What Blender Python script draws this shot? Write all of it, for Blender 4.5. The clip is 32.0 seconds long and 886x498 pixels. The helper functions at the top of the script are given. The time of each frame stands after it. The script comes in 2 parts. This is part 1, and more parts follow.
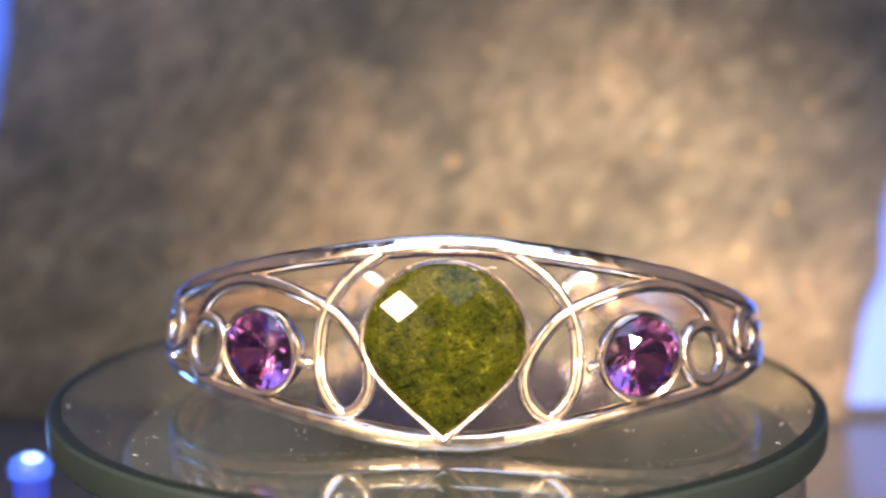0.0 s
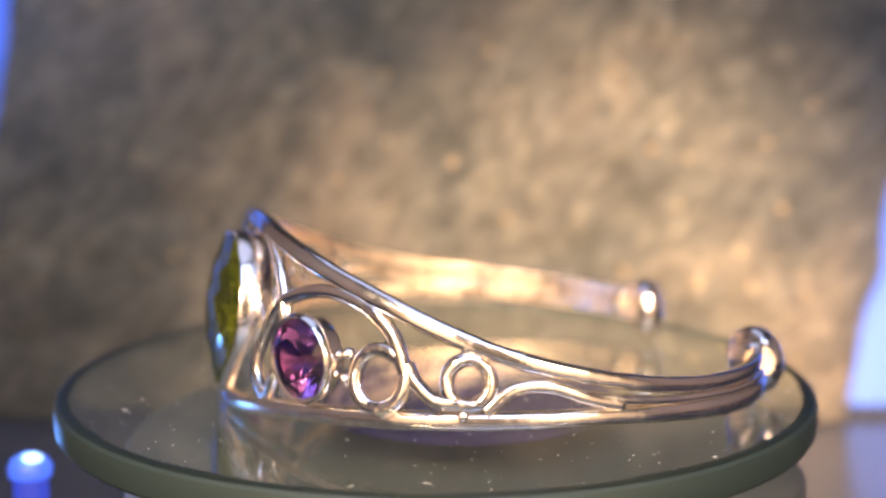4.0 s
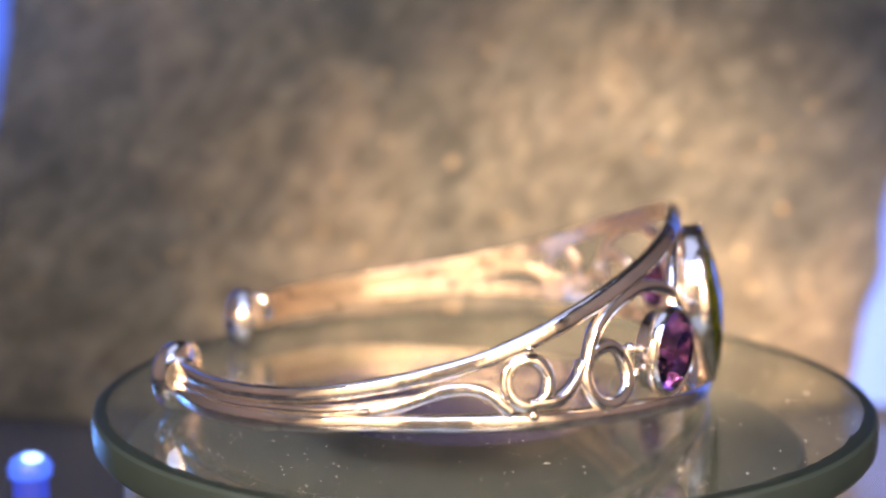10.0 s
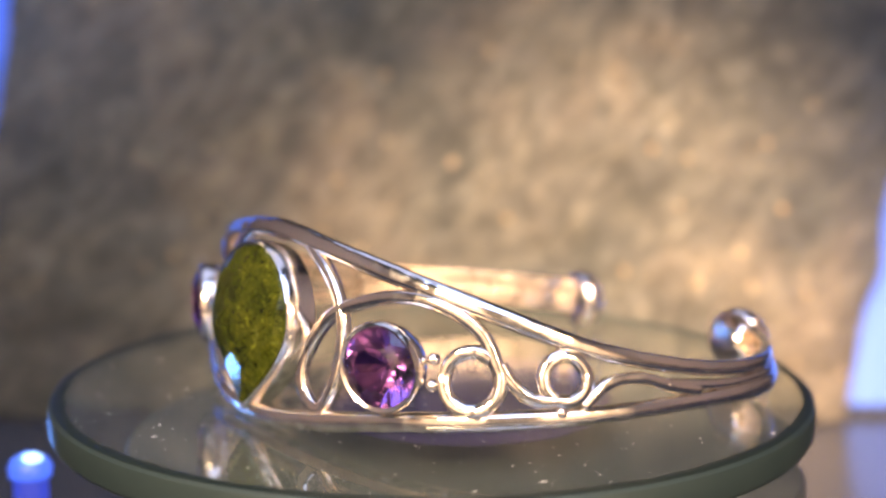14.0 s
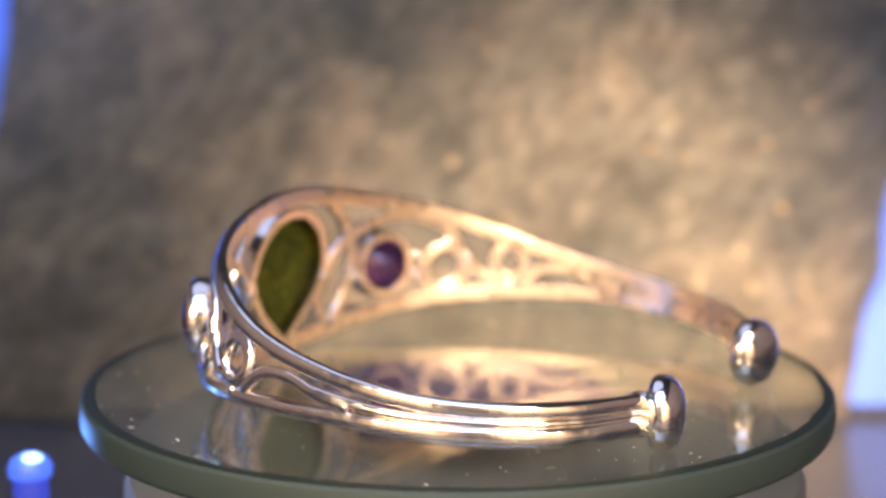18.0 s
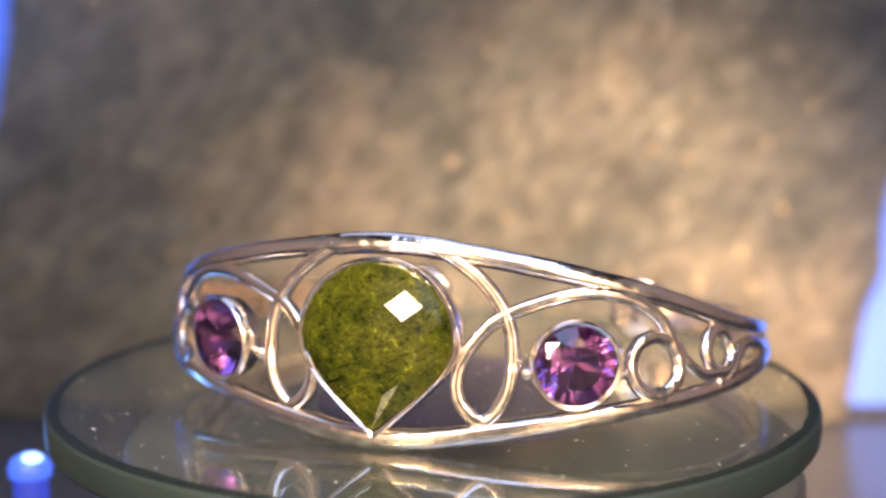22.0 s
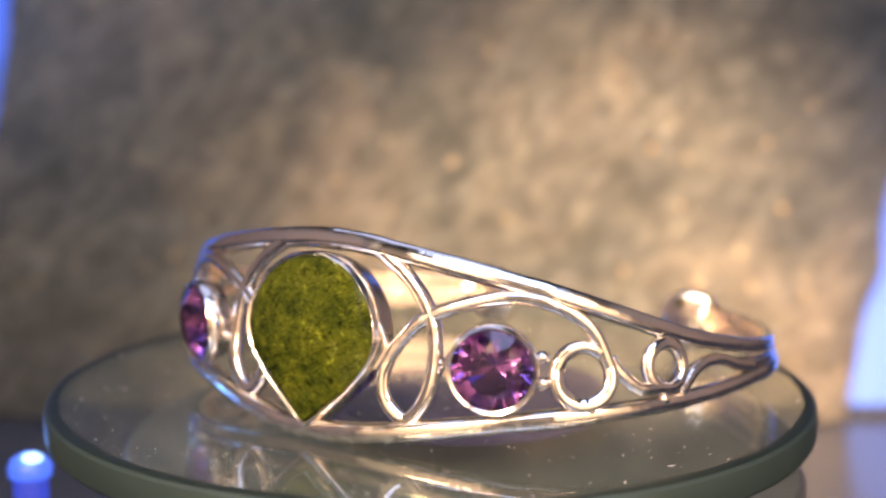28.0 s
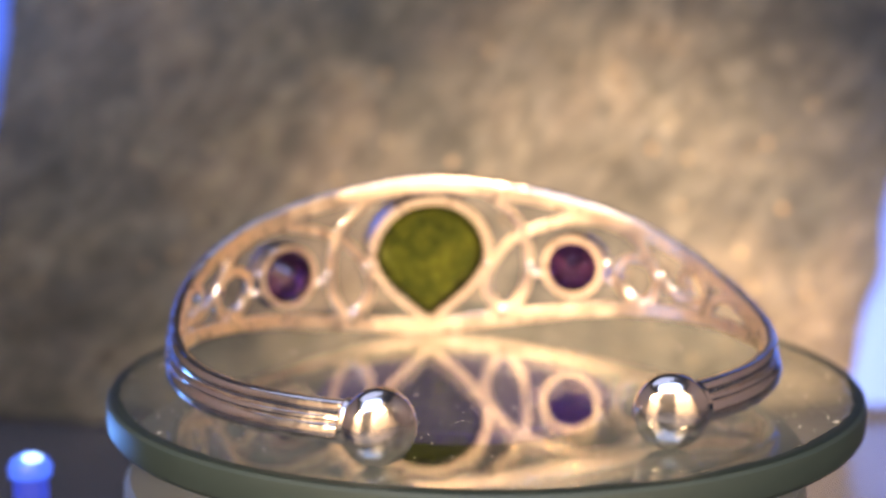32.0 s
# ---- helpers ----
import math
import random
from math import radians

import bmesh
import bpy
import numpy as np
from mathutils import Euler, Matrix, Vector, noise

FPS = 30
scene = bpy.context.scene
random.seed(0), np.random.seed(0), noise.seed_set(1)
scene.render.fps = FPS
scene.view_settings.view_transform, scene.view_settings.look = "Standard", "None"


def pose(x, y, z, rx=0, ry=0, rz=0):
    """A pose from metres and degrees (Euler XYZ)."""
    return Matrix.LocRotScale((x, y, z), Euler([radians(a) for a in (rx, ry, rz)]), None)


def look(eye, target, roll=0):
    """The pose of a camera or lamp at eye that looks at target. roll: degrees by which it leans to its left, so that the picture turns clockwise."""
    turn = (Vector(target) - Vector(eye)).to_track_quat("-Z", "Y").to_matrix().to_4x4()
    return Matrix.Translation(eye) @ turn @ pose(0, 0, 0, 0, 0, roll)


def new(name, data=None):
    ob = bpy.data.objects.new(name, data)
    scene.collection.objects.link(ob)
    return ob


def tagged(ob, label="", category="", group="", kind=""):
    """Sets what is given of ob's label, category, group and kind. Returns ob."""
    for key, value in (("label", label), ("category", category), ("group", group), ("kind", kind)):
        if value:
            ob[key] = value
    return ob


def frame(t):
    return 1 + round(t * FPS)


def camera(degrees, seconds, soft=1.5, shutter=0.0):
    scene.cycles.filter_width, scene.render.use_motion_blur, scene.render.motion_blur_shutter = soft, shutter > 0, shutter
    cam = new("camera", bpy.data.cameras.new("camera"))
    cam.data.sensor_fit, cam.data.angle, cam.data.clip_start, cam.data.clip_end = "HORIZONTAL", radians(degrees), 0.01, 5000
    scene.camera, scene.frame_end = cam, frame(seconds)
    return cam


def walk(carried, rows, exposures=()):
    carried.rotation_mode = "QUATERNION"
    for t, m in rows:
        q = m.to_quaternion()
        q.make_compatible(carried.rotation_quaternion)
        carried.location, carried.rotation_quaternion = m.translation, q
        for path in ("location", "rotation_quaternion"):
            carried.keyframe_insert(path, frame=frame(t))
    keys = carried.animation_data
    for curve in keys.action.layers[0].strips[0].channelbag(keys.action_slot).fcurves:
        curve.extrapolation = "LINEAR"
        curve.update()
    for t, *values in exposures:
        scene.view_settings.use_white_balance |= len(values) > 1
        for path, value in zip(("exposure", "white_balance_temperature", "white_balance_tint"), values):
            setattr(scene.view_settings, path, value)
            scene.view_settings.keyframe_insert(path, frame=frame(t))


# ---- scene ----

# ---------------------------------------------------------------- camera
EYE = Vector((-0.00225, -0.16651, 0.04318))
TILT = radians(9.8)
cam = camera(30.7, 32.0, soft=2.6)
still = look(EYE, EYE + Vector((0, math.cos(TILT), -math.sin(TILT))), -0.05)
walk(cam, [(0.0, still), (32.0, still)])
cam.data.dof.use_dof = True
cam.data.dof.focus_distance = 0.145
cam.data.dof.aperture_fstop = 17

# turn of the glass plate about its spindle: seconds, degrees
TURNS = ((0, -0.6), (0.5, -6.4), (1, -11.1), (1.5, -20.8), (2, -34.4), (2.5, -46.9), (3, -57.2), (3.5, -64.2), (4, -69), (4.5, -66.5), (5, -53), (5.5, -33.5),
         (6, -14.5), (6.5, 5.8), (7, 24.8), (7.5, 43), (8, 58.9), (8.5, 71.6), (9, 80.7), (9.5, 85.7), (10, 86.3), (10.5, 80.5), (11, 69.5), (11.5, 55),
         (12, 36.3), (12.5, 15.5), (13, -7.2), (13.5, -30), (14, -52.2), (14.5, -71.5), (15, -89), (15.5, -103.5), (16, -115), (16.5, -120.8), (17, -122.7), (17.5, -120.5),
         (18, -115), (18.5, -107.5), (19, -98.6), (19.5, -85.8), (20, -70.5), (20.5, -52.1), (21, -45), (21.5, -31.6), (22, -15.2), (22.5, 0.7), (23, 15.2), (23.5, 27.4),
         (24, 36.4), (24.5, 45.8), (25, 42.9), (25.5, 26.4), (26, 6), (26.5, -17), (27, -34), (27.5, -39.6), (28, -31.4), (28.5, 2), (29, 36.6), (29.5, 69.5),
         (30, 98.3), (30.5, 123.3), (31, 147.8), (31.5, 171.1), (32, 194))

# ---------------------------------------------------------------- world and light
world = bpy.data.worlds.new("world")
scene.world = world
world.use_nodes = True
world.node_tree.nodes["Background"].inputs[0].default_value = (0.35, 0.42, 0.6, 1)
world.node_tree.nodes["Background"].inputs[1].default_value = 0.05


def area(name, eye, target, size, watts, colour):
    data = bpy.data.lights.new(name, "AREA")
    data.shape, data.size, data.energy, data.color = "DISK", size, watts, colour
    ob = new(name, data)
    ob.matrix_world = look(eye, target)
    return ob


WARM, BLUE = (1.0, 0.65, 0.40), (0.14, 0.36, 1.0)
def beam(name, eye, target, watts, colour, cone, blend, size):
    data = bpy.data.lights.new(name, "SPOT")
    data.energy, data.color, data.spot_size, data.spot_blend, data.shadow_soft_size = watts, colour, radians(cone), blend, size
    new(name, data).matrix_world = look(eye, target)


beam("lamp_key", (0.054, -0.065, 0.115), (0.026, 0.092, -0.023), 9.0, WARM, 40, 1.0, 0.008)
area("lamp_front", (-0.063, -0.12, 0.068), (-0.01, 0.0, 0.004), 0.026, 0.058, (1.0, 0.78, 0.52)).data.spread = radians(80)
# added fill, no source in view: lights the tan panels for the silver
beam("fill_bounce", (0.0, -0.09, 0.17), (0.0, -0.20, 0.07), 9.5, (1.0, 0.80, 0.62), 118, 0.5, 0.01)
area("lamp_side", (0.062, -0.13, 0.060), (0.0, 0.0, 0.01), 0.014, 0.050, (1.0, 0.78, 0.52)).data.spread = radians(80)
# two large cool fills, added out of view to lift the dim parts
area("fill_cool", (0.0, -0.20, 0.30), (0.0, 0.05, 0.0), 0.30, 1.08, (0.44, 0.57, 1.0))
area("fill_top", (-0.06, 0.04, 0.34), (-0.02, 0.0, 0.0), 0.30, 0.24, (0.54, 0.62, 1.0))
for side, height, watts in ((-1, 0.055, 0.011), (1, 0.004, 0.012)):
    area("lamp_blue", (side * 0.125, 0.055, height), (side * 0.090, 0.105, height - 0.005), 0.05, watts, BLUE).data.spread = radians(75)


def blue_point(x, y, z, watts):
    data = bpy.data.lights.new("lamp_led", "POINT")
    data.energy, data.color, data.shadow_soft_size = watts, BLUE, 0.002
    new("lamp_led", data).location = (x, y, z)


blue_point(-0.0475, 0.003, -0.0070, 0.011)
scene.view_settings.exposure = 0.08


# ---------------------------------------------------------------- materials
def material(name, colour, rough=0.5, metal=0.0, **more):
    m = bpy.data.materials.new(name)
    m.use_nodes = True
    b = m.node_tree.nodes["Principled BSDF"]
    b.inputs["Base Color"].default_value = (*colour, 1)
    b.inputs["Roughness"].default_value = rough
    b.inputs["Metallic"].default_value = metal
    for key, value in more.items():
        b.inputs[key.replace("_", " ")].default_value = value
    return m


def node(m, kind, **values):
    n = m.node_tree.nodes.new(kind)
    for key, value in values.items():
        n.inputs[key.replace("_", " ")].default_value = value
    return n


def noise_node(m, scale, detail=4.0, stretch=(1, 1, 1), turn=(0, 0, 0), distortion=0.0, rough=0.5):
    t = m.node_tree
    co, mp = t.nodes.new("ShaderNodeTexCoord"), t.nodes.new("ShaderNodeMapping")
    mp.vector_type = "TEXTURE"
    mp.inputs["Scale"].default_value = [1 / k for k in stretch]
    mp.inputs["Rotation"].default_value = turn
    n = node(m, "ShaderNodeTexNoise", Scale=scale, Detail=detail, Distortion=distortion, Roughness=rough)
    t.links.new(co.outputs["Object"], mp.inputs["Vector"])
    t.links.new(mp.outputs["Vector"], n.inputs["Vector"])
    return n


def ramp(m, source, stops):
    r = m.node_tree.nodes.new("ShaderNodeValToRGB")
    e = r.color_ramp.elements
    while len(e) < len(stops):
        e.new(0.5)
    for el, (at, col) in zip(e, stops):
        el.position, el.color = at, (*col, 1)
    m.node_tree.links.new(source, r.inputs["Fac"])
    return r


def set_input(m, name, source):
    m.node_tree.links.new(source, m.node_tree.nodes["Principled BSDF"].inputs[name])


def bump(m, source, distance, strength=1.0):
    b = node(m, "ShaderNodeBump", Strength=strength, Distance=distance)
    m.node_tree.links.new(source, b.inputs["Height"])
    set_input(m, "Normal", b.outputs["Normal"])


SILVER = material("silver", (0.95, 0.87, 0.78), 0.12, 1.0)
n = noise_node(SILVER, 900, 5)
r = ramp(SILVER, n.outputs["Fac"], [(0.35, (0.08, 0.08, 0.08)), (0.7, (0.26, 0.26, 0.26))])
set_input(SILVER, "Roughness", r.outputs["Color"])
n = noise_node(SILVER, 420, 3, rough=0.5)
n2 = noise_node(SILVER, 1900, 3, rough=0.6)
dents = SILVER.node_tree.nodes.new("ShaderNodeMath")
dents.operation = "MULTIPLY_ADD"
dents.inputs[1].default_value = 0.16
SILVER.node_tree.links.new(n2.outputs["Fac"], dents.inputs[0])
SILVER.node_tree.links.new(n.outputs["Fac"], dents.inputs[2])
bump(SILVER, dents.outputs[0], 0.0003, 0.26)

# satin finish, with the warm tan it reflects put into the colour
TAN_SATIN = material("tan_lit_satin_silver", (0.84, 0.66, 0.48), 0.42, 1.0)
n = noise_node(TAN_SATIN, 700, 6, rough=0.65)
r = ramp(TAN_SATIN, n.outputs["Fac"], [(0.35, (0.22, 0.22, 0.22)), (0.68, (0.5, 0.5, 0.5))])
set_input(TAN_SATIN, "Roughness", r.outputs["Color"])
bump(TAN_SATIN, noise_node(TAN_SATIN, 300, 5, rough=0.6).outputs["Fac"], 0.0003, 0.5)

TOURMALINE = material("green_tourmaline", (0.1, 0.12, 0.01), 0.09, IOR=1.27, Subsurface_Weight=0.04)
TOURMALINE.node_tree.nodes["Principled BSDF"].inputs["Subsurface Radius"].default_value = (0.0012, 0.0016, 0.0003)
n = noise_node(TOURMALINE, 360, 10, (1, 1, 1), (0.3, 0.2, 0.0), 0.4, 0.7)
r = ramp(TOURMALINE, n.outputs["Fac"], [(0.33, (0.010, 0.012, 0.002)), (0.43, (0.030, 0.036, 0.004)), (0.6, (0.058, 0.062, 0.006)), (0.74, (0.17, 0.17, 0.04))])
n2 = noise_node(TOURMALINE, 430, 7, (0.45, 1, 2.3), (0.0, -0.4, 0.0), 1.0, 0.66)
r2 = ramp(TOURMALINE, n2.outputs["Fac"], [(0.30, (0.12, 0.14, 0.1)), (0.44, (1, 1, 1)), (0.66, (1, 1, 1)), (0.76, (1.6, 1.5, 1.3))])
mix = TOURMALINE.node_tree.nodes.new("ShaderNodeMix")
mix.data_type, mix.blend_type = "RGBA", "MULTIPLY"
mix.inputs["Factor"].default_value = 1.0
TOURMALINE.node_tree.links.new(r.outputs["Color"], mix.inputs["A"])
TOURMALINE.node_tree.links.new(r2.outputs["Color"], mix.inputs["B"])
# crumbly specks, and thin bright healed cracks
n3 = noise_node(TOURMALINE, 1500, 4, (0.8, 1, 1.2), (0.2, 0.5, 0.1), 0.6, 0.62)
specks = ramp(TOURMALINE, n3.outputs["Fac"], [(0.34, (0.28, 0.29, 0.3)), (0.45, (0.9, 0.9, 0.9)), (0.60, (1, 1, 1)), (0.71, (2.8, 2.6, 2.3))])
n4 = noise_node(TOURMALINE, 300, 5, (0.7, 1, 1.7), (0.1, -0.5, 0.3), 1.6, 0.6)
cracks = ramp(TOURMALINE, n4.outputs["Fac"], [(0.42, (1, 1, 1)), (0.435, (0.35, 0.37, 0.4)), (0.45, (1, 1, 1)), (0.575, (1, 1, 1)), (0.588, (2.3, 2.1, 1.9)), (0.60, (0.9, 0.9, 0.9))])
for layer in (specks, cracks):
    again = TOURMALINE.node_tree.nodes.new("ShaderNodeMix")
    again.data_type, again.blend_type = "RGBA", "MULTIPLY"
    again.inputs["Factor"].default_value = 1.0
    TOURMALINE.node_tree.links.new(mix.outputs["Result"], again.inputs["A"])
    TOURMALINE.node_tree.links.new(layer.outputs["Color"], again.inputs["B"])
    mix = again
set_input(TOURMALINE, "Base Color", mix.outputs["Result"])

STONE_BACK = TOURMALINE.copy()
STONE_BACK.name = "sawn_green_tourmaline"
STONE_BACK.node_tree.nodes["Principled BSDF"].inputs["Roughness"].default_value = 0.6
STONE_BACK.node_tree.nodes["Principled BSDF"].inputs["Specular IOR Level"].default_value = 0.15
AMETHYST = material("amethyst", (0.22, 0.08, 0.30), 0.0, IOR=1.6, Transmission_Weight=1.0)
GLASS = material("clear_glass", (0.84, 0.91, 0.86), 0.0, IOR=1.62, Transmission_Weight=1.0)
n = noise_node(GLASS, 75, 6, rough=0.65)
r = ramp(GLASS, n.outputs["Fac"], [(0.45, (0, 0, 0)), (0.7, (0.05, 0.05, 0.05))])
set_input(GLASS, "Roughness", r.outputs["Color"])
GLASS_EDGE = material("ground_green_glass_edge", (0.018, 0.030, 0.028), 0.6, IOR=1.5)
RIM_BAND = material("dark_green_rim_glass", (0.010, 0.016, 0.013), 0.55, Specular_IOR_Level=0.2)
PURPLE = material("dark_purple_plastic", (0.028, 0.019, 0.085), 0.6, Specular_IOR_Level=0.0)
FOIL = material("crinkled_foil", (0.15, 0.14, 0.12), 0.5, 0.3)


def foil_look(m):
    # light and shade of the crinkles painted in: wide mild blotches, slanting strokes
    t = m.node_tree
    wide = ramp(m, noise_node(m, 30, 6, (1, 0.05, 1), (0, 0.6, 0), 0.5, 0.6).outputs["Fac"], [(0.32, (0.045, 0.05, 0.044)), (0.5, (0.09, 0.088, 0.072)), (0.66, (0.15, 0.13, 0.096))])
    crinkle_tone = ramp(m, noise_node(m, 170, 8, (0.55, 0.05, 1.1), (0, -0.7, 0), 1.6, 0.72).outputs["Fac"], [(0.36, (0.55, 0.56, 0.58)), (0.5, (0.92, 0.92, 0.92)), (0.66, (1.6, 1.55, 1.45))])
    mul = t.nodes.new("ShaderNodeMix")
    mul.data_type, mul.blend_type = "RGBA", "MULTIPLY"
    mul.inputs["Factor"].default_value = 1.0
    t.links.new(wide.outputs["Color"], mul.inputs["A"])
    t.links.new(crinkle_tone.outputs["Color"], mul.inputs["B"])
    # loose bright glints, painted as small warm spots of colour
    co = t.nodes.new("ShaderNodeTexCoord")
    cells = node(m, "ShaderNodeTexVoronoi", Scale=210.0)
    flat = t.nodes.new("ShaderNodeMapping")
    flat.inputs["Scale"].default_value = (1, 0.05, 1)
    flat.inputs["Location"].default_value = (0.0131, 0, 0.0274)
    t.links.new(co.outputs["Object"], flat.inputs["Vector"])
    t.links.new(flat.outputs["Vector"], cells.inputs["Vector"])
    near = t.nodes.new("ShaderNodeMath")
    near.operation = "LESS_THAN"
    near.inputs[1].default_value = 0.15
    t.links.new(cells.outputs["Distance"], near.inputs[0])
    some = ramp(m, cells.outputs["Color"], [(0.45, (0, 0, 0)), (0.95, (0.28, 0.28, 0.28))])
    glint_mask = t.nodes.new("ShaderNodeMath")
    glint_mask.operation = "MULTIPLY"
    t.links.new(near.outputs[0], glint_mask.inputs[0])
    t.links.new(some.outputs["Color"], glint_mask.inputs[1])
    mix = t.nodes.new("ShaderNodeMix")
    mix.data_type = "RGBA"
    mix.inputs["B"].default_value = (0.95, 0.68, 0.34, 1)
    t.links.new(glint_mask.outputs[0], mix.inputs["Factor"])
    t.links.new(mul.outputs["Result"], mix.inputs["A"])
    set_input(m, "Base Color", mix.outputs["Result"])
    bump(m, noise_node(m, 240, 7, (1.6, 0.05, 0.8), (0, 0.6, 0), 0.6, 0.7).outputs["Fac"], 0.0012, 0.8)


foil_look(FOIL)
TABLE = material("glossy_grey_plastic", (0.05, 0.055, 0.07), 0.2)
# stands for a blue-lit wall; some of that blue light is in its colour
BLUE_LIT_CARD = material("blue_lit_card", (0.12, 0.24, 0.80), 0.8)
BASE = material("olive_grey_plastic", (0.066, 0.066, 0.060), 0.7, Specular_IOR_Level=0.15)
ROOM = material("dim_brown_card", (0.07, 0.06, 0.05), 0.8)
DUST = material("pale_dust", (0.7, 0.66, 0.58), 0.9)
WALL = material("pale_tan_card", (0.62, 0.49, 0.37), 0.8)
CEILING = material("grey_card", (0.12, 0.125, 0.14), 0.8)


def glow(name, colour, strength):
    m = material(name, (0.02, 0.02, 0.02), 0.4)
    b = m.node_tree.nodes["Principled BSDF"]
    b.inputs["Emission Color"].default_value = (*colour, 1)
    b.inputs["Emission Strength"].default_value = strength
    return m


LED_LENS = glow("lit_blue_lens", (0.04, 0.09, 1.0), 0.6)
LED_TIP = glow("lit_pale_blue_tip", (0.06, 0.16, 1.0), 1.2)
LED_CHIP = glow("lit_white_core", (0.55, 0.85, 1.0), 2.0)


# ---------------------------------------------------------------- mesh helpers
MM = 0.001


def mesh_of(name, verts, faces, mats, smooth=True):
    me = bpy.data.meshes.new(name)
    me.from_pydata([tuple(v) for v in verts], [], [tuple(f) for f in faces])
    for m in mats:
        me.materials.append(m)
    if smooth:
        me.shade_smooth()
    me.update()
    return me


def part(name, me, parent, label=""):
    ob = new(name, me)
    ob.parent = parent
    return tagged(ob, label) if label else ob


def spline(points, steps=14, closed=False):
    """A smooth line through the points (Catmull-Rom)."""
    p = [np.array(q, float) for q in points]
    k, out = len(p), []
    for i in range(k if closed else k - 1):
        a, b = p[i], p[(i + 1) % k]
        z = p[i - 1] if closed or i > 0 else 2 * a - b
        c = p[(i + 2) % k] if closed or i + 2 < k else 2 * b - a
        for j in range(steps):
            t = j / steps
            out.append(0.5 * (2 * a + (b - z) * t + (2 * z - 5 * a + 4 * b - c) * t * t + (3 * a - 3 * b + c - z) * t ** 3))
    if not closed:
        out.append(p[-1])
    return np.array(out)


def tube(path, radius, sides=12, closed=False, flat=1.0, up=(0, 0, 1), square=2.0):
    """Verts and faces of a round wire along a path in mm; radius may be a list."""
    path = np.array(path, float)
    k = len(path)
    rad = np.full(k, radius, float) if np.isscalar(radius) else np.array(radius, float)
    tan = np.roll(path, -1, 0) - np.roll(path, 1, 0)
    if not closed:
        tan[0], tan[-1] = path[1] - path[0], path[-1] - path[-2]
    tan /= np.linalg.norm(tan, axis=1, keepdims=True) + 1e-12
    verts, faces = [], []
    side = np.cross(tan[0], np.array(up, float) + 0.001)
    side /= np.linalg.norm(side)
    for i in range(k):
        side = side - tan[i] * (side @ tan[i])
        side /= np.linalg.norm(side) + 1e-12
        nrm = np.cross(side, tan[i])
        for j in range(sides):
            a = 2 * math.pi * j / sides
            ca, sa = math.cos(a), math.sin(a)
            ca, sa = math.copysign(abs(ca) ** (2 / square), ca), math.copysign(abs(sa) ** (2 / square), sa)
            verts.append((path[i] + rad[i] * (ca * side * flat + sa * nrm)) * MM)
    for i in range(k if closed else k - 1):
        q = (i + 1) % k
        for j in range(sides):
            w = (j + 1) % sides
            faces.append((i * sides + j, i * sides + w, q * sides + w, q * sides + j))
    if not closed:
        faces.append(tuple(reversed(range(sides))))
        faces.append(tuple((k - 1) * sides + j for j in range(sides)))
    return verts, faces


def eased(path, times):
    """The path with its corners rounded off; the ends stay."""
    p = np.array(path, float)
    for _ in range(times):
        p[1:-1] = 0.25 * p[:-2] + 0.5 * p[1:-1] + 0.25 * p[2:]
    return p


def wire(name, path, radius, parent, label="", closed=False, sides=12, flat=1.0, square=2.0):
    # drawn and filed by hand: the thickness wavers a little
    rad = np.full(len(path), radius, float) if np.isscalar(radius) else np.array(radius, float)
    rad = [r_ * (1 + 0.07 * noise.noise(Vector(q) * 0.5) + 0.04 * noise.noise(Vector(q) * 1.7)) for r_, q in zip(rad, path)]
    v, f = tube(path, rad, sides, closed, flat, square=square)
    # filed flat and left satin on the side towards the wrist
    inner = []
    for i, q in enumerate(path):
        way = np.array([-q[0], MID - q[1], 0.0])
        way /= np.linalg.norm(way) + 1e-9
        for j in range(sides):
            p_ = np.array(v[i * sides + j]) / MM
            d = (p_ - np.array(q)) @ way
            inner.append(d > 0.42 * rad[i])
            if d > 0.5 * rad[i]:
                v[i * sides + j] = (p_ - (d - 0.5 * rad[i]) * way) * MM
    me = mesh_of(name, v, f, [SILVER, TAN_SATIN])
    for p_ in me.polygons:
        if len(p_.vertices) == 4 and sum(inner[k] for k in p_.vertices) >= 3:
            p_.material_index = 1
    return part(name, me, parent, label)


def ball_mesh(name, r, mat, rings=16, segs=24, squash=1.0):
    bm = bmesh.new()
    bmesh.ops.create_uvsphere(bm, u_segments=segs, v_segments=rings, radius=r)
    for v in bm.verts:
        v.co.z *= squash
    me = bpy.data.meshes.new(name)
    bm.to_mesh(me)
    bm.free()
    me.materials.append(mat)
    me.shade_smooth()
    return me


def lathe(name, profile, segs, mats, slots=None, smooth_angle=35):
    """A turned body: profile of (radius, z) in mm, from the lower middle to the upper middle."""
    verts, faces, idx = [], [], []
    for r, z in profile:
        if r < 1e-6:
            idx.append([len(verts)] * segs)
            verts.append((0, 0, z * MM))
        else:
            idx.append(list(range(len(verts), len(verts) + segs)))
            verts += [(r * MM * math.cos(2 * math.pi * j / segs), r * MM * math.sin(2 * math.pi * j / segs), z * MM) for j in range(segs)]
    kinds = []
    for i in range(len(profile) - 1):
        for j in range(segs):
            w = (j + 1) % segs
            f = [idx[i][j], idx[i][w], idx[i + 1][w], idx[i + 1][j]]
            f = list(dict.fromkeys(f))
            if len(f) > 2:
                faces.append(f)
                kinds.append(slots[i] if slots else 0)
    me = mesh_of(name, verts, faces, mats, False)
    for p_, k in zip(me.polygons, kinds):
        p_.material_index = k
    me.shade_smooth()
    me.set_sharp_from_angle(angle=radians(smooth_angle))
    return me


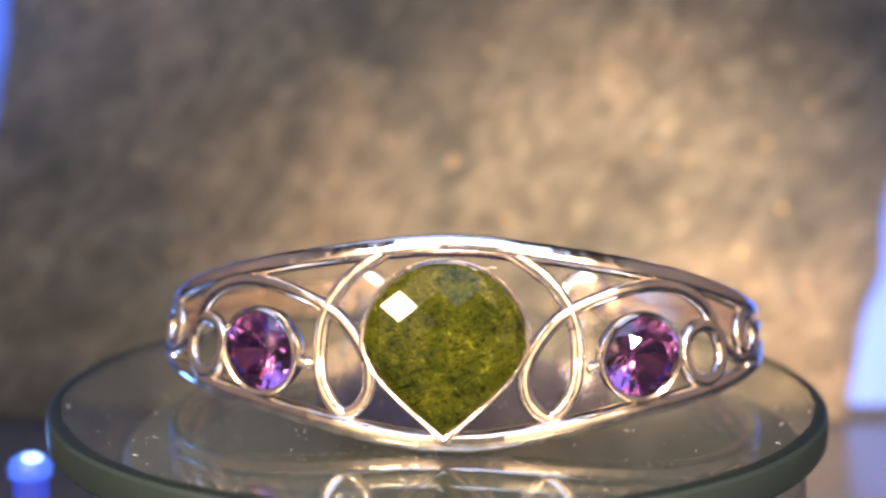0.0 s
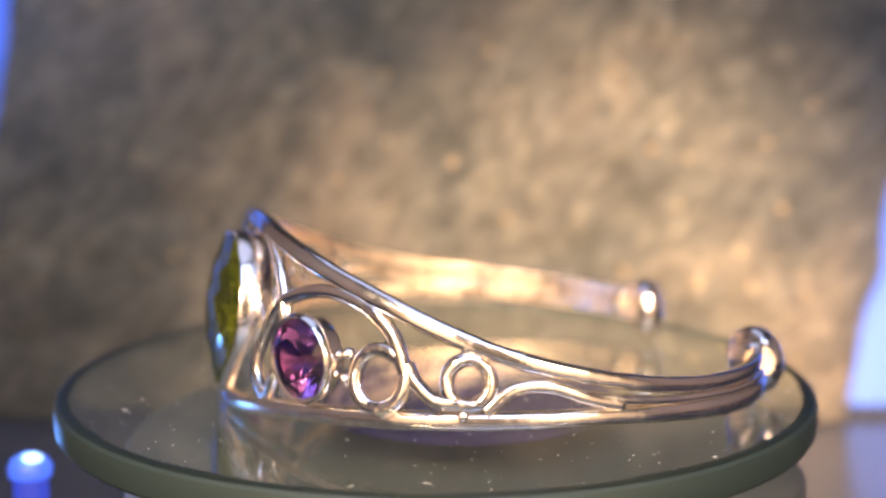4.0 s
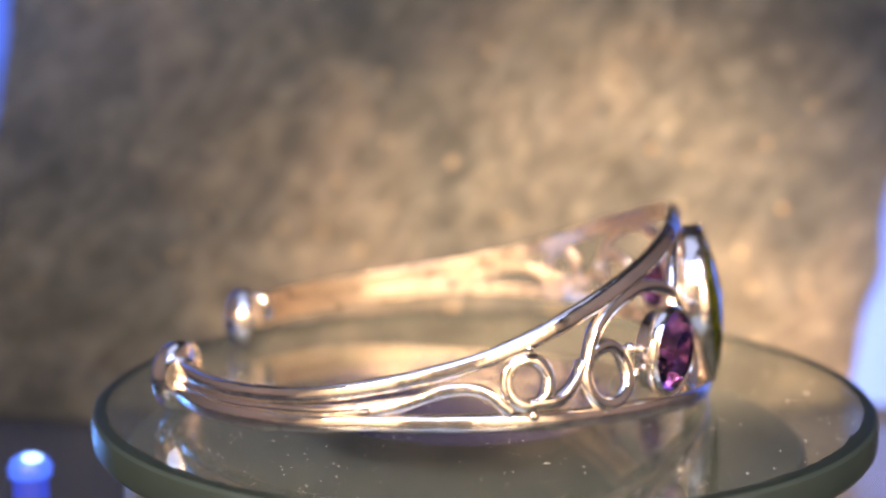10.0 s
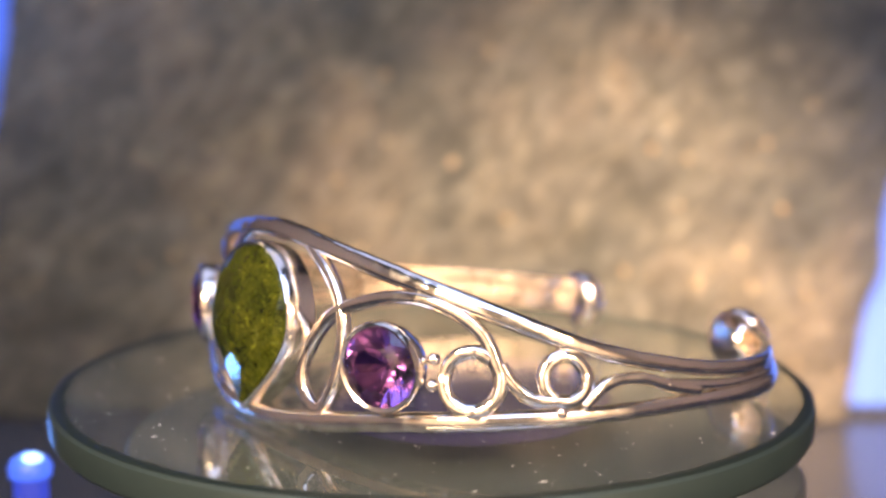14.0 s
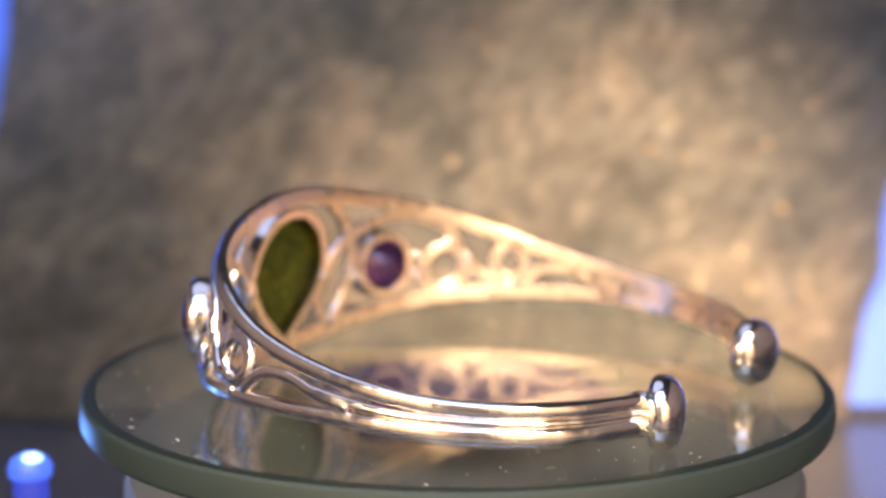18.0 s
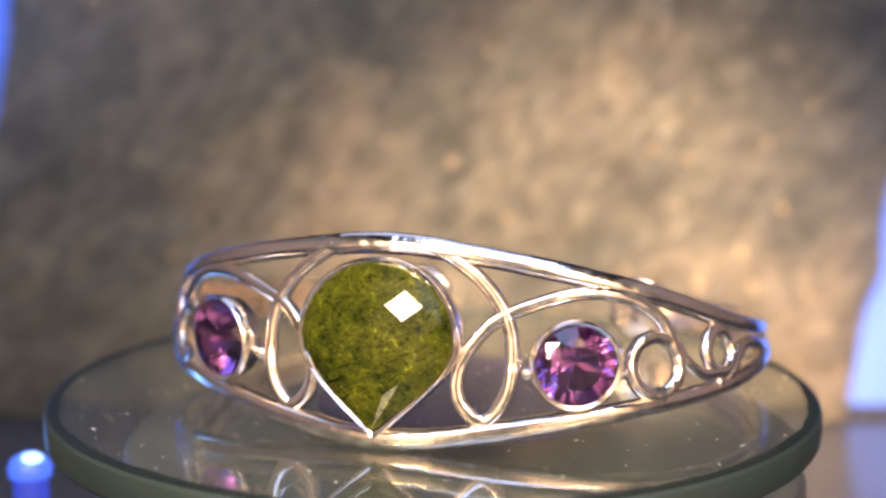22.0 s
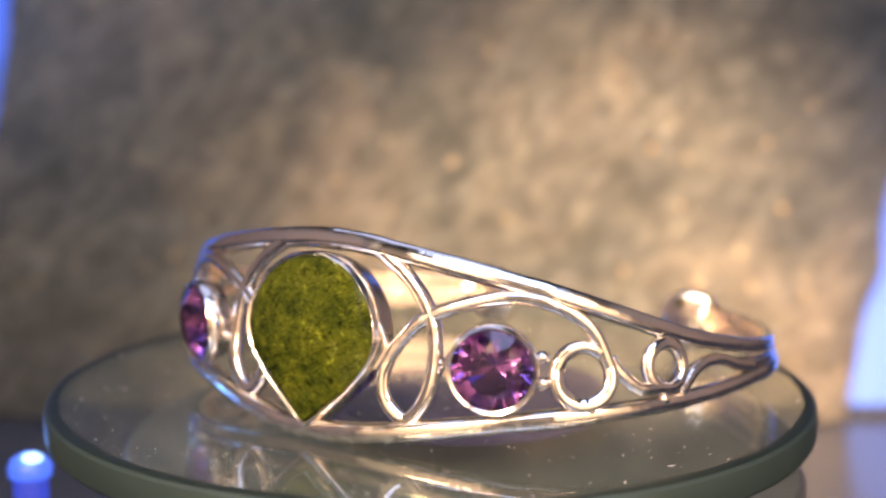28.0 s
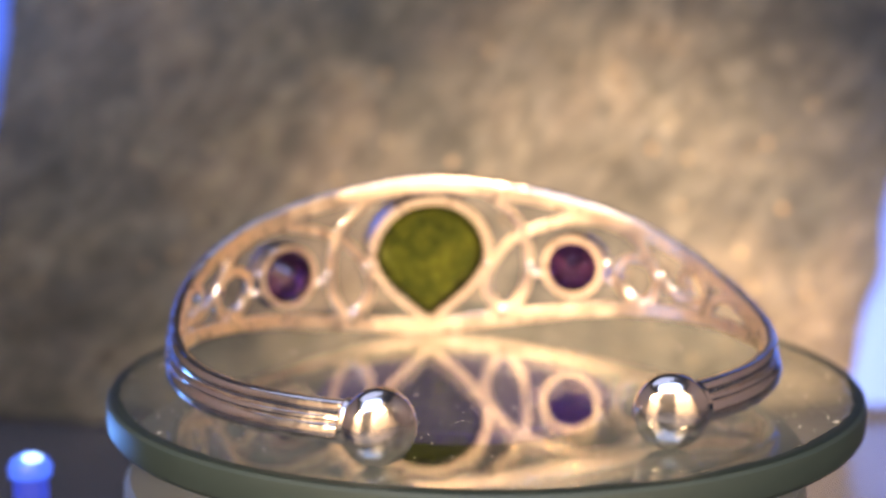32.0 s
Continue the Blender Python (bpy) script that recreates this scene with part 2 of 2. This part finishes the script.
# ---------------------------------------------------------------- table, backdrop, surroundings
def slab(name, x0, x1, y0, y1, z0, z1, mat, bevel=0.0):
    bm = bmesh.new()
    bmesh.ops.create_cube(bm, size=1.0)
    for v in bm.verts:
        v.co = Vector((x0 + (x1 - x0) * (v.co.x + 0.5), y0 + (y1 - y0) * (v.co.y + 0.5), z0 + (z1 - z0) * (v.co.z + 0.5)))
    if bevel:
        bmesh.ops.bevel(bm, geom=bm.edges[:], offset=bevel, segments=3, affect="EDGES")
    me = bpy.data.meshes.new(name)
    bm.to_mesh(me)
    bm.free()
    me.materials.append(mat)
    return new(name, me)


FLOOR = -0.030
tagged(slab("table", -0.5, 0.5, -0.5, 0.5, -0.050, FLOOR, TABLE), "glossy dark grey table top under the stand", "table", kind="structure")
# unseen walls, added to close the set and toned for the reflections
for name, box in (("wall_north", (-0.32, 0.32, 0.30, 0.32, FLOOR, 0.36)), ("wall_south", (-0.32, 0.32, -0.36, -0.34, FLOOR, 0.36)),
                  ("wall_east", (0.30, 0.32, -0.34, 0.30, FLOOR, 0.36)), ("wall_west", (-0.32, -0.30, -0.34, 0.30, FLOOR, 0.36))):
    tagged(slab(name, *box, WALL if name in ("wall_east", "wall_west") else ROOM), "plain unseen brown card wall round the table", "wall", kind="structure")
# unseen reflector cards, added to brighten the silver, with a gap for the camera
for box in ((-0.25, -0.05, -0.206, -0.20, FLOOR, 0.19), (0.045, 0.25, -0.206, -0.20, FLOOR, 0.17)):
    tagged(slab("card_panel", *box, WALL), "unseen pale tan reflector card facing the turntable", "panel", kind="structure")
# out of view as well, added grey for the upper silver to mirror
tagged(slab("ceiling", -0.32, 0.32, -0.36, 0.32, 0.36, 0.38, CEILING), "plain unseen grey card ceiling", "ceiling", kind="structure")


def softly(d, soft=0.004):
    return 0.5 * (d + math.sqrt(d * d + soft * soft))


def foil_sheet():
    nx, nz = 170, 100
    verts, faces = [], []
    for j in range(nz + 1):
        for i in range(nx + 1):
            u, w = i / nx, j / nz
            z = FLOOR + 0.0001 + 0.094 * w
            # its side edges slant outwards towards the top
            lo = -0.0800 + 0.0042 * min(max((z - 0.004) / 0.03, 0), 1.4)
            hi = 0.0632 + 0.0092 * min((z - FLOOR) / 0.037, 2.2)
            lo += 0.0008 * noise.noise(Vector((3, z * 120, 0)))
            hi += 0.0016 * noise.noise(Vector((9, z * 90, 0)))
            x = lo + (hi - lo) * u
            y = 0.086 + 0.28 * (z - FLOOR)
            # two upright folds: both wings turn back
            y += 0.17 * softly(-0.0355 - x) + 0.20 * softly(x - 0.0495)
            q = Vector((x * 40, z * 40, 0))
            y += 0.0016 * noise.noise(q) + 0.0009 * noise.noise(q * 2.7 + Vector((5, 1, 0))) + 0.0005 * noise.noise(q * 6.1 + Vector((2, 7, 0)))
            verts.append((x, y, z))
    for j in range(nz):
        for i in range(nx):
            a = j * (nx + 1) + i
            faces.append((a, a + 1, a + nx + 2, a + nx + 1))
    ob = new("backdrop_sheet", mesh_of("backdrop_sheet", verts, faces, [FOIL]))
    s = ob.modifiers.new("thickness", "SOLIDIFY")
    s.thickness, s.offset = 0.0006, 1
    return tagged(ob, "crinkled brownish silver sheet standing behind the turntable", "backdrop", kind="structure")


for x0, x1, y0 in ((-0.115, -0.070, 0.0975), (0.058, 0.105, 0.0945)):
    card = slab("card_panel", x0, x1, y0, y0 + 0.002, FLOOR + 0.0016, 0.10, BLUE_LIT_CARD)
    for v_ in card.data.vertices:
        v_.co.y += 0.28 * (v_.co.z - FLOOR)
    tagged(card, "card leaning behind the crinkled sheet, coloured as lit by blue light", "panel", kind="structure")
    # shade of the gap at the card's foot, built as a dark strip
    tagged(slab("gap_shade_strip", x0, x1, y0 - 0.0015, y0 + 0.003, FLOOR, FLOOR + 0.0015, TABLE), "dark low strip standing for the shaded gap along the foot of the card", "trim", kind="structure")


foil_sheet()


# ---------------------------------------------------------------- turntable
DISC_X, DISC_Y = -0.00281, -0.00211


def turntable():
    root = tagged(new("turntable"), "round clear glass plate with a green edge on a dark spindle", "turntable")
    plate = lathe("glass_plate", [(0, -3.6), (39.2, -3.6), (39.3, -3.6), (39.7, -3.4), (39.95, -3.0), (40.0, -2.2), (40.0, -1.0), (39.9, -0.4), (39.6, -0.12), (39.3, 0), (0, 0)], 180, [GLASS, GLASS_EDGE], [0, 0, 1, 1, 1, 1, 1, 1, 0, 0], 15)
    p = part("glass_plate", plate, root, "clear glass disc with ground greenish edge")
    p.location = (DISC_X, DISC_Y, 0)
    p.visible_shadow = False
    # dark band just inside the ground edge, with an uneven inner line
    verts, faces, count = [], [], 720
    for i in range(count):
        a = 2 * math.pi * i / count
        q = Vector((4 * math.cos(a), 4 * math.sin(a), 0))
        r_in = 38.5 + 0.35 * noise.noise(q) + 0.22 * noise.noise(q * 4.1) + 0.14 * noise.noise(q * 13)
        for r_, z_ in ((r_in, 0.012), (r_in + 0.05, 0.03), (39.35, 0.02), (39.62, -0.1)):
            verts.append((r_ * MM * math.cos(a), r_ * MM * math.sin(a), z_ * MM))
        b = (i + 1) % count
        faces += [(4 * i + k, 4 * i + k + 1, 4 * b + k + 1, 4 * b + k) for k in range(3)]
    part("dark_rim_band", mesh_of("dark_rim_band", verts, faces, [RIM_BAND]), root, "dark uneven band inside the edge").location = (DISC_X, DISC_Y, 0)
    part("pad", lathe("pad", [(0, -5.2), (15.3, -5.2), (15.6, -4.9), (15.6, -4.0), (15.3, -3.7), (0, -3.7)], 64, [PURPLE]), root, "dark purple round pad")
    part("spindle", lathe("spindle", [(0, -8.2), (5.0, -8.2), (5.0, -5.2), (0, -5.2)], 32, [BASE]), root, "olive grey spindle")
    rng = random.Random(7)
    verts, faces = [], []
    for _ in range(800):
        r, a = 38.5 * math.sqrt(rng.random()), rng.uniform(0, 2 * math.pi)
        x, y, d = r * math.cos(a) + DISC_X * 1000, r * math.sin(a) + DISC_Y * 1000, rng.choice((0.015, 0.02, 0.025, 0.03, 0.04, 0.06))
        long, turn = (rng.uniform(3, 7), rng.uniform(0, 3)) if rng.random() < 0.12 else (rng.uniform(0.8, 1.6), rng.uniform(0, 3))
        k = len(verts)
        for u, w, h in ((-1, -1, 0), (1, -1, 0), (1, 1, 0), (-1, 1, 0), (0, 0, 1.2)):
            u, w = u * d * long, w * d
            verts.append(((x + u * math.cos(turn) - w * math.sin(turn)) * MM, (y + u * math.sin(turn) + w * math.cos(turn)) * MM, (0.01 + h * d) * MM))
        faces += [(k, k + 1, k + 4), (k + 1, k + 2, k + 4), (k + 2, k + 3, k + 4), (k + 3, k, k + 4), (k + 3, k + 2, k + 1, k)]
    tagged(part("dust", mesh_of("dust", verts, faces, [DUST], False), root, "pale dust specks and lint"), kind="stuff")
    return root


# ---------------------------------------------------------------- bracelet
HALF_W, HALF_D, MID, POWER, LEAN = 30.6, 26.25, 2.65, 2.3, 0.16
_u = np.linspace(0, 3.02, 4000)
_px = HALF_W * np.sin(_u) ** (2 / POWER)
_py = MID - HALF_D * np.sign(np.cos(_u)) * np.abs(np.cos(_u)) ** (2 / POWER)
_ss = np.concatenate([[0], np.cumsum(np.hypot(np.diff(_px), np.diff(_py)))])


def on_cuff(s, z, off=0.0):
    """The place (mm) on the cuff at the arc s from its front middle and the height z, with the outward way."""
    k = abs(s)
    x, y = np.interp(k, _ss, _px), np.interp(k, _ss, _py)
    if k < 0.2:
        nx, ny = 0.0, -1.0
    else:
        tx, ty = np.interp(k + 0.1, _ss, _px) - np.interp(k - 0.1, _ss, _px), np.interp(k + 0.1, _ss, _py) - np.interp(k - 0.1, _ss, _py)
        l = math.hypot(tx, ty)
        nx, ny = ty / l, -tx / l
    o = off - LEAN * (z - 4) * min(max((z - 4) / 4, 0), 1)
    sign = -1 if s < 0 else 1
    wide = 1.014 if s < 0 else 1.0
    return np.array([sign * wide * (x + nx * o), y + ny * o, z]), np.array([sign * nx, ny, 0.0])


def cuff_line(points, off=0.0, steps=12, closed=False, side=1):
    return [on_cuff(side * s, z, off)[0] for s, z in spline(points, steps, closed)]


TOP = ((0, 18.45), (3, 18.35), (6, 18.0), (12.2, 17.1), (20, 15.5), (26, 13.8), (31.2, 12.0), (36.7, 10.0), (42.2, 8.5), (48.5, 7.1), (56, 5.9), (66, 5.3), (77, 5.0))
LOW = ((0, 0.95), (4, 1.05), (14.5, 2.55), (21, 3.4), (31, 4.1), (42, 4.3), (48, 4.2), (56, 3.7), (66, 3.1), (77, 2.85))


def ring(s, z, r, start, turn, count):
    """Points on a circle of the flat pattern, from an angle on, in degrees."""
    return tuple((s + r * math.cos(radians(start + turn * i / count)), z + r * math.sin(radians(start + turn * i / count))) for i in range(count + 1))


# flat patterns of the scrolls: arc from the front middle, height, in mm
SCROLL = ((5.0, 18.0), (8.6, 15.6), (10.9, 12.7), (11.7, 9.4), (11.2, 5.4), (9.1, 2.85), (6.9, 4.5), (6.7, 7.4), (8.5, 10.4), (11.0, 12.4), (16.0, 14.0), (20.0, 14.3),
          (23.7, 13.4), (26.5, 11.5)) + ring(25.6, 7.4, 2.6, 28, -338, 15)
CURL = ((28.2, 8.9), (29.1, 7.5), (31.0, 6.0)) + ring(34.0, 7.65, 2.0, -112, 352, 15)
LEAF = ((35.5, 5.1), (38.0, 7.0), (41.2, 7.2), (44.8, 6.0), (48.0, 5.2))


def both(points):
    return [(-s, z) for s, z in reversed(points[1:])] + list(points)


def pear(w, top, tip, mid, count=72):
    """The outline of a pear-cut stone, point down, in mm: half-width, top, tip, height of the widest place."""
    out = []
    for i in range(count):
        a = 2 * math.pi * i / count
        x, y = math.sin(a), math.cos(a)
        if y >= 0:
            out.append((w * x, mid + (top - mid) * y))
        else:
            k = -y
            # narrows towards the point along a gently bowed line
            t = math.asin(k) / (math.pi / 2)
            bx = (1 - t) ** 3 * w + 3 * (1 - t) ** 2 * t * w + 3 * (1 - t) * t * t * 0.36 * w
            by = (1 - t) ** 3 * mid + 3 * (1 - t) ** 2 * t * (mid - 0.36 * (mid - tip)) + 3 * (1 - t) * t * t * (tip + 0.26 * (mid - tip)) + t ** 3 * tip
            out.append((math.copysign(bx, x), by))
    return out


def ring_wall(name, outer, inner, c0, c1, mat, taper=1.0, ledge_in=0.83):
    """A bezel: the wall between two outlines from depth c0 to c1, with a softened front lip."""
    k = len(outer)
    lip = [((o[0] * 0.6 + i[0] * 0.4), (o[1] * 0.6 + i[1] * 0.4)) for o, i in zip(outer, inner)]
    ledge = [(i[0] * ledge_in, i[1] * ledge_in) for i in inner]
    foot = [(o[0] * taper, o[1] * taper) for o in outer]
    rings = [(ledge, c0), (foot, c0), (outer, c0 + 0.55 * (c1 - c0)), (outer, c1 - 0.3), (lip, c1), (inner, c1 - 0.15), (inner, c0 + 0.5), (ledge, c0 + 0.5)]
    verts = [(a * MM, -c * MM, b * MM) for line, c in rings for a, b in line]
    faces = []
    for q in range(len(rings)):
        p = (q + 1) % len(rings)
        for j in range(k):
            w = (j + 1) % k
            faces.append((q * k + j, q * k + w, p * k + w, p * k + j))
    me = mesh_of(name, verts, faces, [mat, TAN_SATIN])
    for p_ in me.polygons[:k]:
        p_.material_index = 1
    me.set_sharp_from_angle(angle=radians(50))
    return me


def hull(name, points, mat):
    bm = bmesh.new()
    for q in points:
        bm.verts.new([c * MM for c in q])
    got = bmesh.ops.convex_hull(bm, input=bm.verts[:])
    loose = [v for v in bm.verts if not v.link_faces]
    bmesh.ops.delete(bm, geom=loose, context="VERTS")
    bmesh.ops.dissolve_limit(bm, angle_limit=radians(1.0), verts=bm.verts[:], edges=bm.edges[:])
    bmesh.ops.recalc_face_normals(bm, faces=bm.faces[:])
    me = bpy.data.meshes.new(name)
    bm.to_mesh(me)
    bm.free()
    me.materials.append(mat)
    return me


def seat(s, z, tilt=0.0):
    """The pose of a setting on the cuff: its local -y looks outward."""
    p, n_ = on_cuff(s, z)
    turn = math.degrees(math.atan2(n_[0], -n_[1]))
    return pose(p[0] * MM, p[1] * MM, p[2] * MM, 0, 0, turn) @ pose(0, 0, 0, -tilt, 0, 0)


def green_stone():
    w, top, tip, mid = 7.25, 17.1 - 9.6, 1.6 - 9.6, 10.2 - 9.6
    line = pear(w, top, tip, mid)
    pts = [(a, -1.6, b) for a, b in line] + [(a * 0.985, -1.85, b * 0.985) for a, b in line[::3]] + [(a * 0.8, 0.3, b * 0.8) for a, b in line[::6]]
    for i in range(-9, 10):
        for j in range(-9, 10):
            # lozenge facets, each flat on a shallow dome
            a, b = (i + j) * 1.75 + 1.25, (i - j) * 1.37 + 3.8
            edge = min(math.hypot(a - q[0], b - q[1]) for q in line)
            if edge > 0.4 and b > tip + 1.6 and (a / w) ** 2 + ((b - 0.2) / 7.6) ** 2 < 0.93 and abs(a) < 0.9 * w * min(1, (b - tip) / 6.0):
                pts.append((a, -3.25 + 1.15 * (a / 8.2) ** 2 + 1.15 * (b / 6.42) ** 2, b))
    me = hull("green_stone", pts, TOURMALINE)
    me.materials.append(STONE_BACK)
    for p_ in me.polygons:
        p_.material_index = 1 if p_.normal.y > 0.3 else 0
    return me


def round_gem(r):
    """A round brilliant: table, star and kite facets above, two rows of pavilion facets below."""
    pts = []
    for i in range(10):
        a = math.pi * i / 5
        pts.append((0.56 * r * math.cos(a), -2.95, 0.56 * r * math.sin(a)))
        a += math.pi / 10
        pts.append((0.8 * r * math.cos(a), -2.55, 0.8 * r * math.sin(a)))
        pts.append((0.66 * r * math.cos(a), -0.55, 0.66 * r * math.sin(a)))
        a += math.pi / 10
        pts.append((0.32 * r * math.cos(a), 0.6, 0.32 * r * math.sin(a)))
    for i in range(20):
        a = math.pi * i / 10
        pts.append((r * math.cos(a), -1.95, r * math.sin(a)))
        pts.append((r * math.cos(a), -1.8, r * math.sin(a)))
    pts.append((0, 1.5, 0))
    return hull("purple_stone", pts, AMETHYST)


def bracelet():
    root = tagged(new("bracelet"), "open silver cuff bracelet of wire scrolls with green and purple stones", "bracelet")
    top = spline(both(TOP), 10)
    low = spline(both(LOW), 10)
    wire("top_rail", eased([on_cuff(s, z)[0] for s, z in top], 40), [0.98 - 0.22 * min(abs(s) / 48, 1) for s, z in top], root, sides=20, square=2.9)
    wire("bottom_rail", eased([on_cuff(s, z, 1.3 * max(0, 1 - (s / 15) ** 2))[0] for s, z in low], 20), [0.95 - 0.2 * min(abs(s) / 48, 1) + 0.27 * min(max((abs(s) - 48) / 12, 0), 1) for s, z in low], root, sides=20, square=2.9)
    for side in (1, -1):
        wire("middle_wire", cuff_line(((44, 6.3), (50, 5.4), (56, 4.9), (66, 4.35), (77, 4.05)), 0.1, side=side), [0.6 - 0.2 * min(i / 24, 1) for i in range(49)], root)
        shift = 0.4 if side > 0 else 0.8
        wire("scroll_wire", cuff_line([(s + shift * max(0, 1 - s / 26), z) for s, z in SCROLL], 0.25, side=side), 0.64, root, square=3.4)
        wire("curl_wire", cuff_line(CURL, 0.2, side=side), 0.6, root, square=3.4)
        wire("leaf_wire", cuff_line(LEAF, 0.1, side=side), 0.58, root, square=3.4)
        for s, z in ((5.2, 17.9), (9.2, 2.7), (12.3, 8.2), (21.9, 9.1), (21.9, 6.8), (13.3, 7.2), (26.2, 4.4), (33.6, 4.7), (33.8, 10.6), (20.2, 15.0), (7.2, 8.6), (28.6, 8.2)):
            b = part("solder_bead", ball_mesh("solder_bead", 0.62 * MM, SILVER, 8, 12), root)
            b.location = on_cuff(side * s, z, 0.1)[0] * MM
        ball = part("end_cap", lathe("end_cap", [(0, -1.5), (2.95, -1.5), (3.32, -1.32), (3.54, -0.85), (3.53, -0.2), (3.32, 0.45), (2.85, 1.0), (2.15, 1.4), (1.2, 1.63), (0, 1.7)], 48, [SILVER], None, 60), root, "polished domed silver cap")
        at, _ = on_cuff(78.6 if side > 0 else -77.9, 3.55)
        neck = on_cuff(75.6 if side > 0 else -74.9, 4.1)[0]
        ring_ = part("collar", lathe("collar", [(0, -0.5), (1.6, -0.5), (1.95, -0.25), (1.95, 0.25), (1.6, 0.5), (0, 0.5)], 28, [SILVER]), root, "thin silver collar below the end cap")
        ring_.matrix_local = Matrix.Translation(Vector(neck) * MM) @ Vector(at - neck).to_track_quat("Z", "X").to_matrix().to_4x4()
        out = Vector((-0.22 * side, 0.975, 0.03))
        ball.matrix_local = Matrix.Translation((Vector(at) + 0.45 * out) * MM) @ out.to_track_quat("Z", "X").to_matrix().to_4x4()
        bez = part("bezel", ring_wall("bezel", [(4.2 * math.sin(2 * math.pi * i / 48), 4.2 * math.cos(2 * math.pi * i / 48)) for i in range(48)],
                                      [(3.7 * math.sin(2 * math.pi * i / 48), 3.7 * math.cos(2 * math.pi * i / 48)) for i in range(48)], -0.6, 1.85, SILVER, 0.9), root, "thin round silver bezel cup")
        bez.matrix_local = seat(side * 17.5, 8.3) @ pose(0, -0.0005, 0)
        part("purple_stone", round_gem(3.68), bez, "round faceted purple amethyst").location = (0, 0.0003, 0)
    rng = random.Random(5)
    for s, z in ((0.6, 17.0), (-0.3, 17.4), (1.5, 17.2)):
        # hair-fine lint caught over the big bezel
        line, a = [np.array([s, z])], rng.uniform(0, 6.3)
        for _ in range(7):
            a += rng.uniform(-0.7, 0.7)
            line.append(line[-1] + 0.42 * np.array([math.cos(a), math.sin(a)]))
        v, f = tube(cuff_line([tuple(q) for q in line], 2.9, 5), 0.035, 5)
        part("lint", mesh_of("lint", v, f, [DUST]), root, "fine curled pale lint fibre")
    w, t, p, m = 7.75, 17.6 - 9.6, 0.9 - 9.6, 10.2 - 9.6
    bez = part("bezel", ring_wall("bezel", pear(w, t, p, m), pear(w - 0.5, t - 0.5, p + 0.7, m), -1.4, 1.75, SILVER, 0.97, 0.9), root, "pear-shaped silver bezel")
    bez.matrix_local = seat(-0.3, 9.4, 7) @ pose(0, -0.0009, 0)
    part("green_stone", green_stone(), bez, "pear-shaped olive green stone with dark inclusions")
    return root


def plinth():
    ob = new("plinth", lathe("plinth", [(0, -30), (35.4, -30), (35.8, -29.5), (35.8, -9), (35.2, -8.2), (0, -8.2)], 96, [BASE]))
    return tagged(ob, "low round olive grey plinth under the glass plate", "plinth")


plinth()
table_plate = turntable()
cuff = bracelet()


# ---------------------------------------------------------------- blue lights of the stand
def led(x, y, z):
    root = tagged(new("led_lamp"), "small lit blue lamp standing on the table", "lamp", group="blue lamps round the turntable")
    root.location = (x, y, FLOOR)
    h = (z - FLOOR) * 1000
    part("lens", lathe("lens", [(0, 0.5), (1.9, 0.5), (1.9, h - 2.6), (0, h - 2.6)], 24, [LED_LENS]), root, "glowing deep blue lens body")
    part("tip", lathe("tip", [(0, h - 2.6), (2.3, h - 2.6), (2.4, h - 1.5), (2.0, h - 0.7), (1.1, h - 0.15), (0, h)], 24, [LED_TIP]), root, "pale blue glowing tip")
    chip = part("core", lathe("core", [(0, -0.2), (1.25, -0.2), (1.1, 0.25), (0.6, 0.5), (0, 0.55)], 20, [LED_CHIP]), root, "white hot core of the lamp")
    chip.location = (0.0004, -0.0006, (h - 0.45) * MM)
    part("collar", lathe("collar", [(0, 0), (3.0, 0), (3.0, 1.2), (0, 1.2)], 24, [TABLE]), root)
    return root


led(-0.0476, 0.004, -0.0089)


def motions():
    for thing, lag in ((table_plate, 0.0), (cuff, 3.63)):
        walk(thing, [(t, pose(0, 0, 0, 0, 0, a - lag)) for t, a in TURNS])


motions()
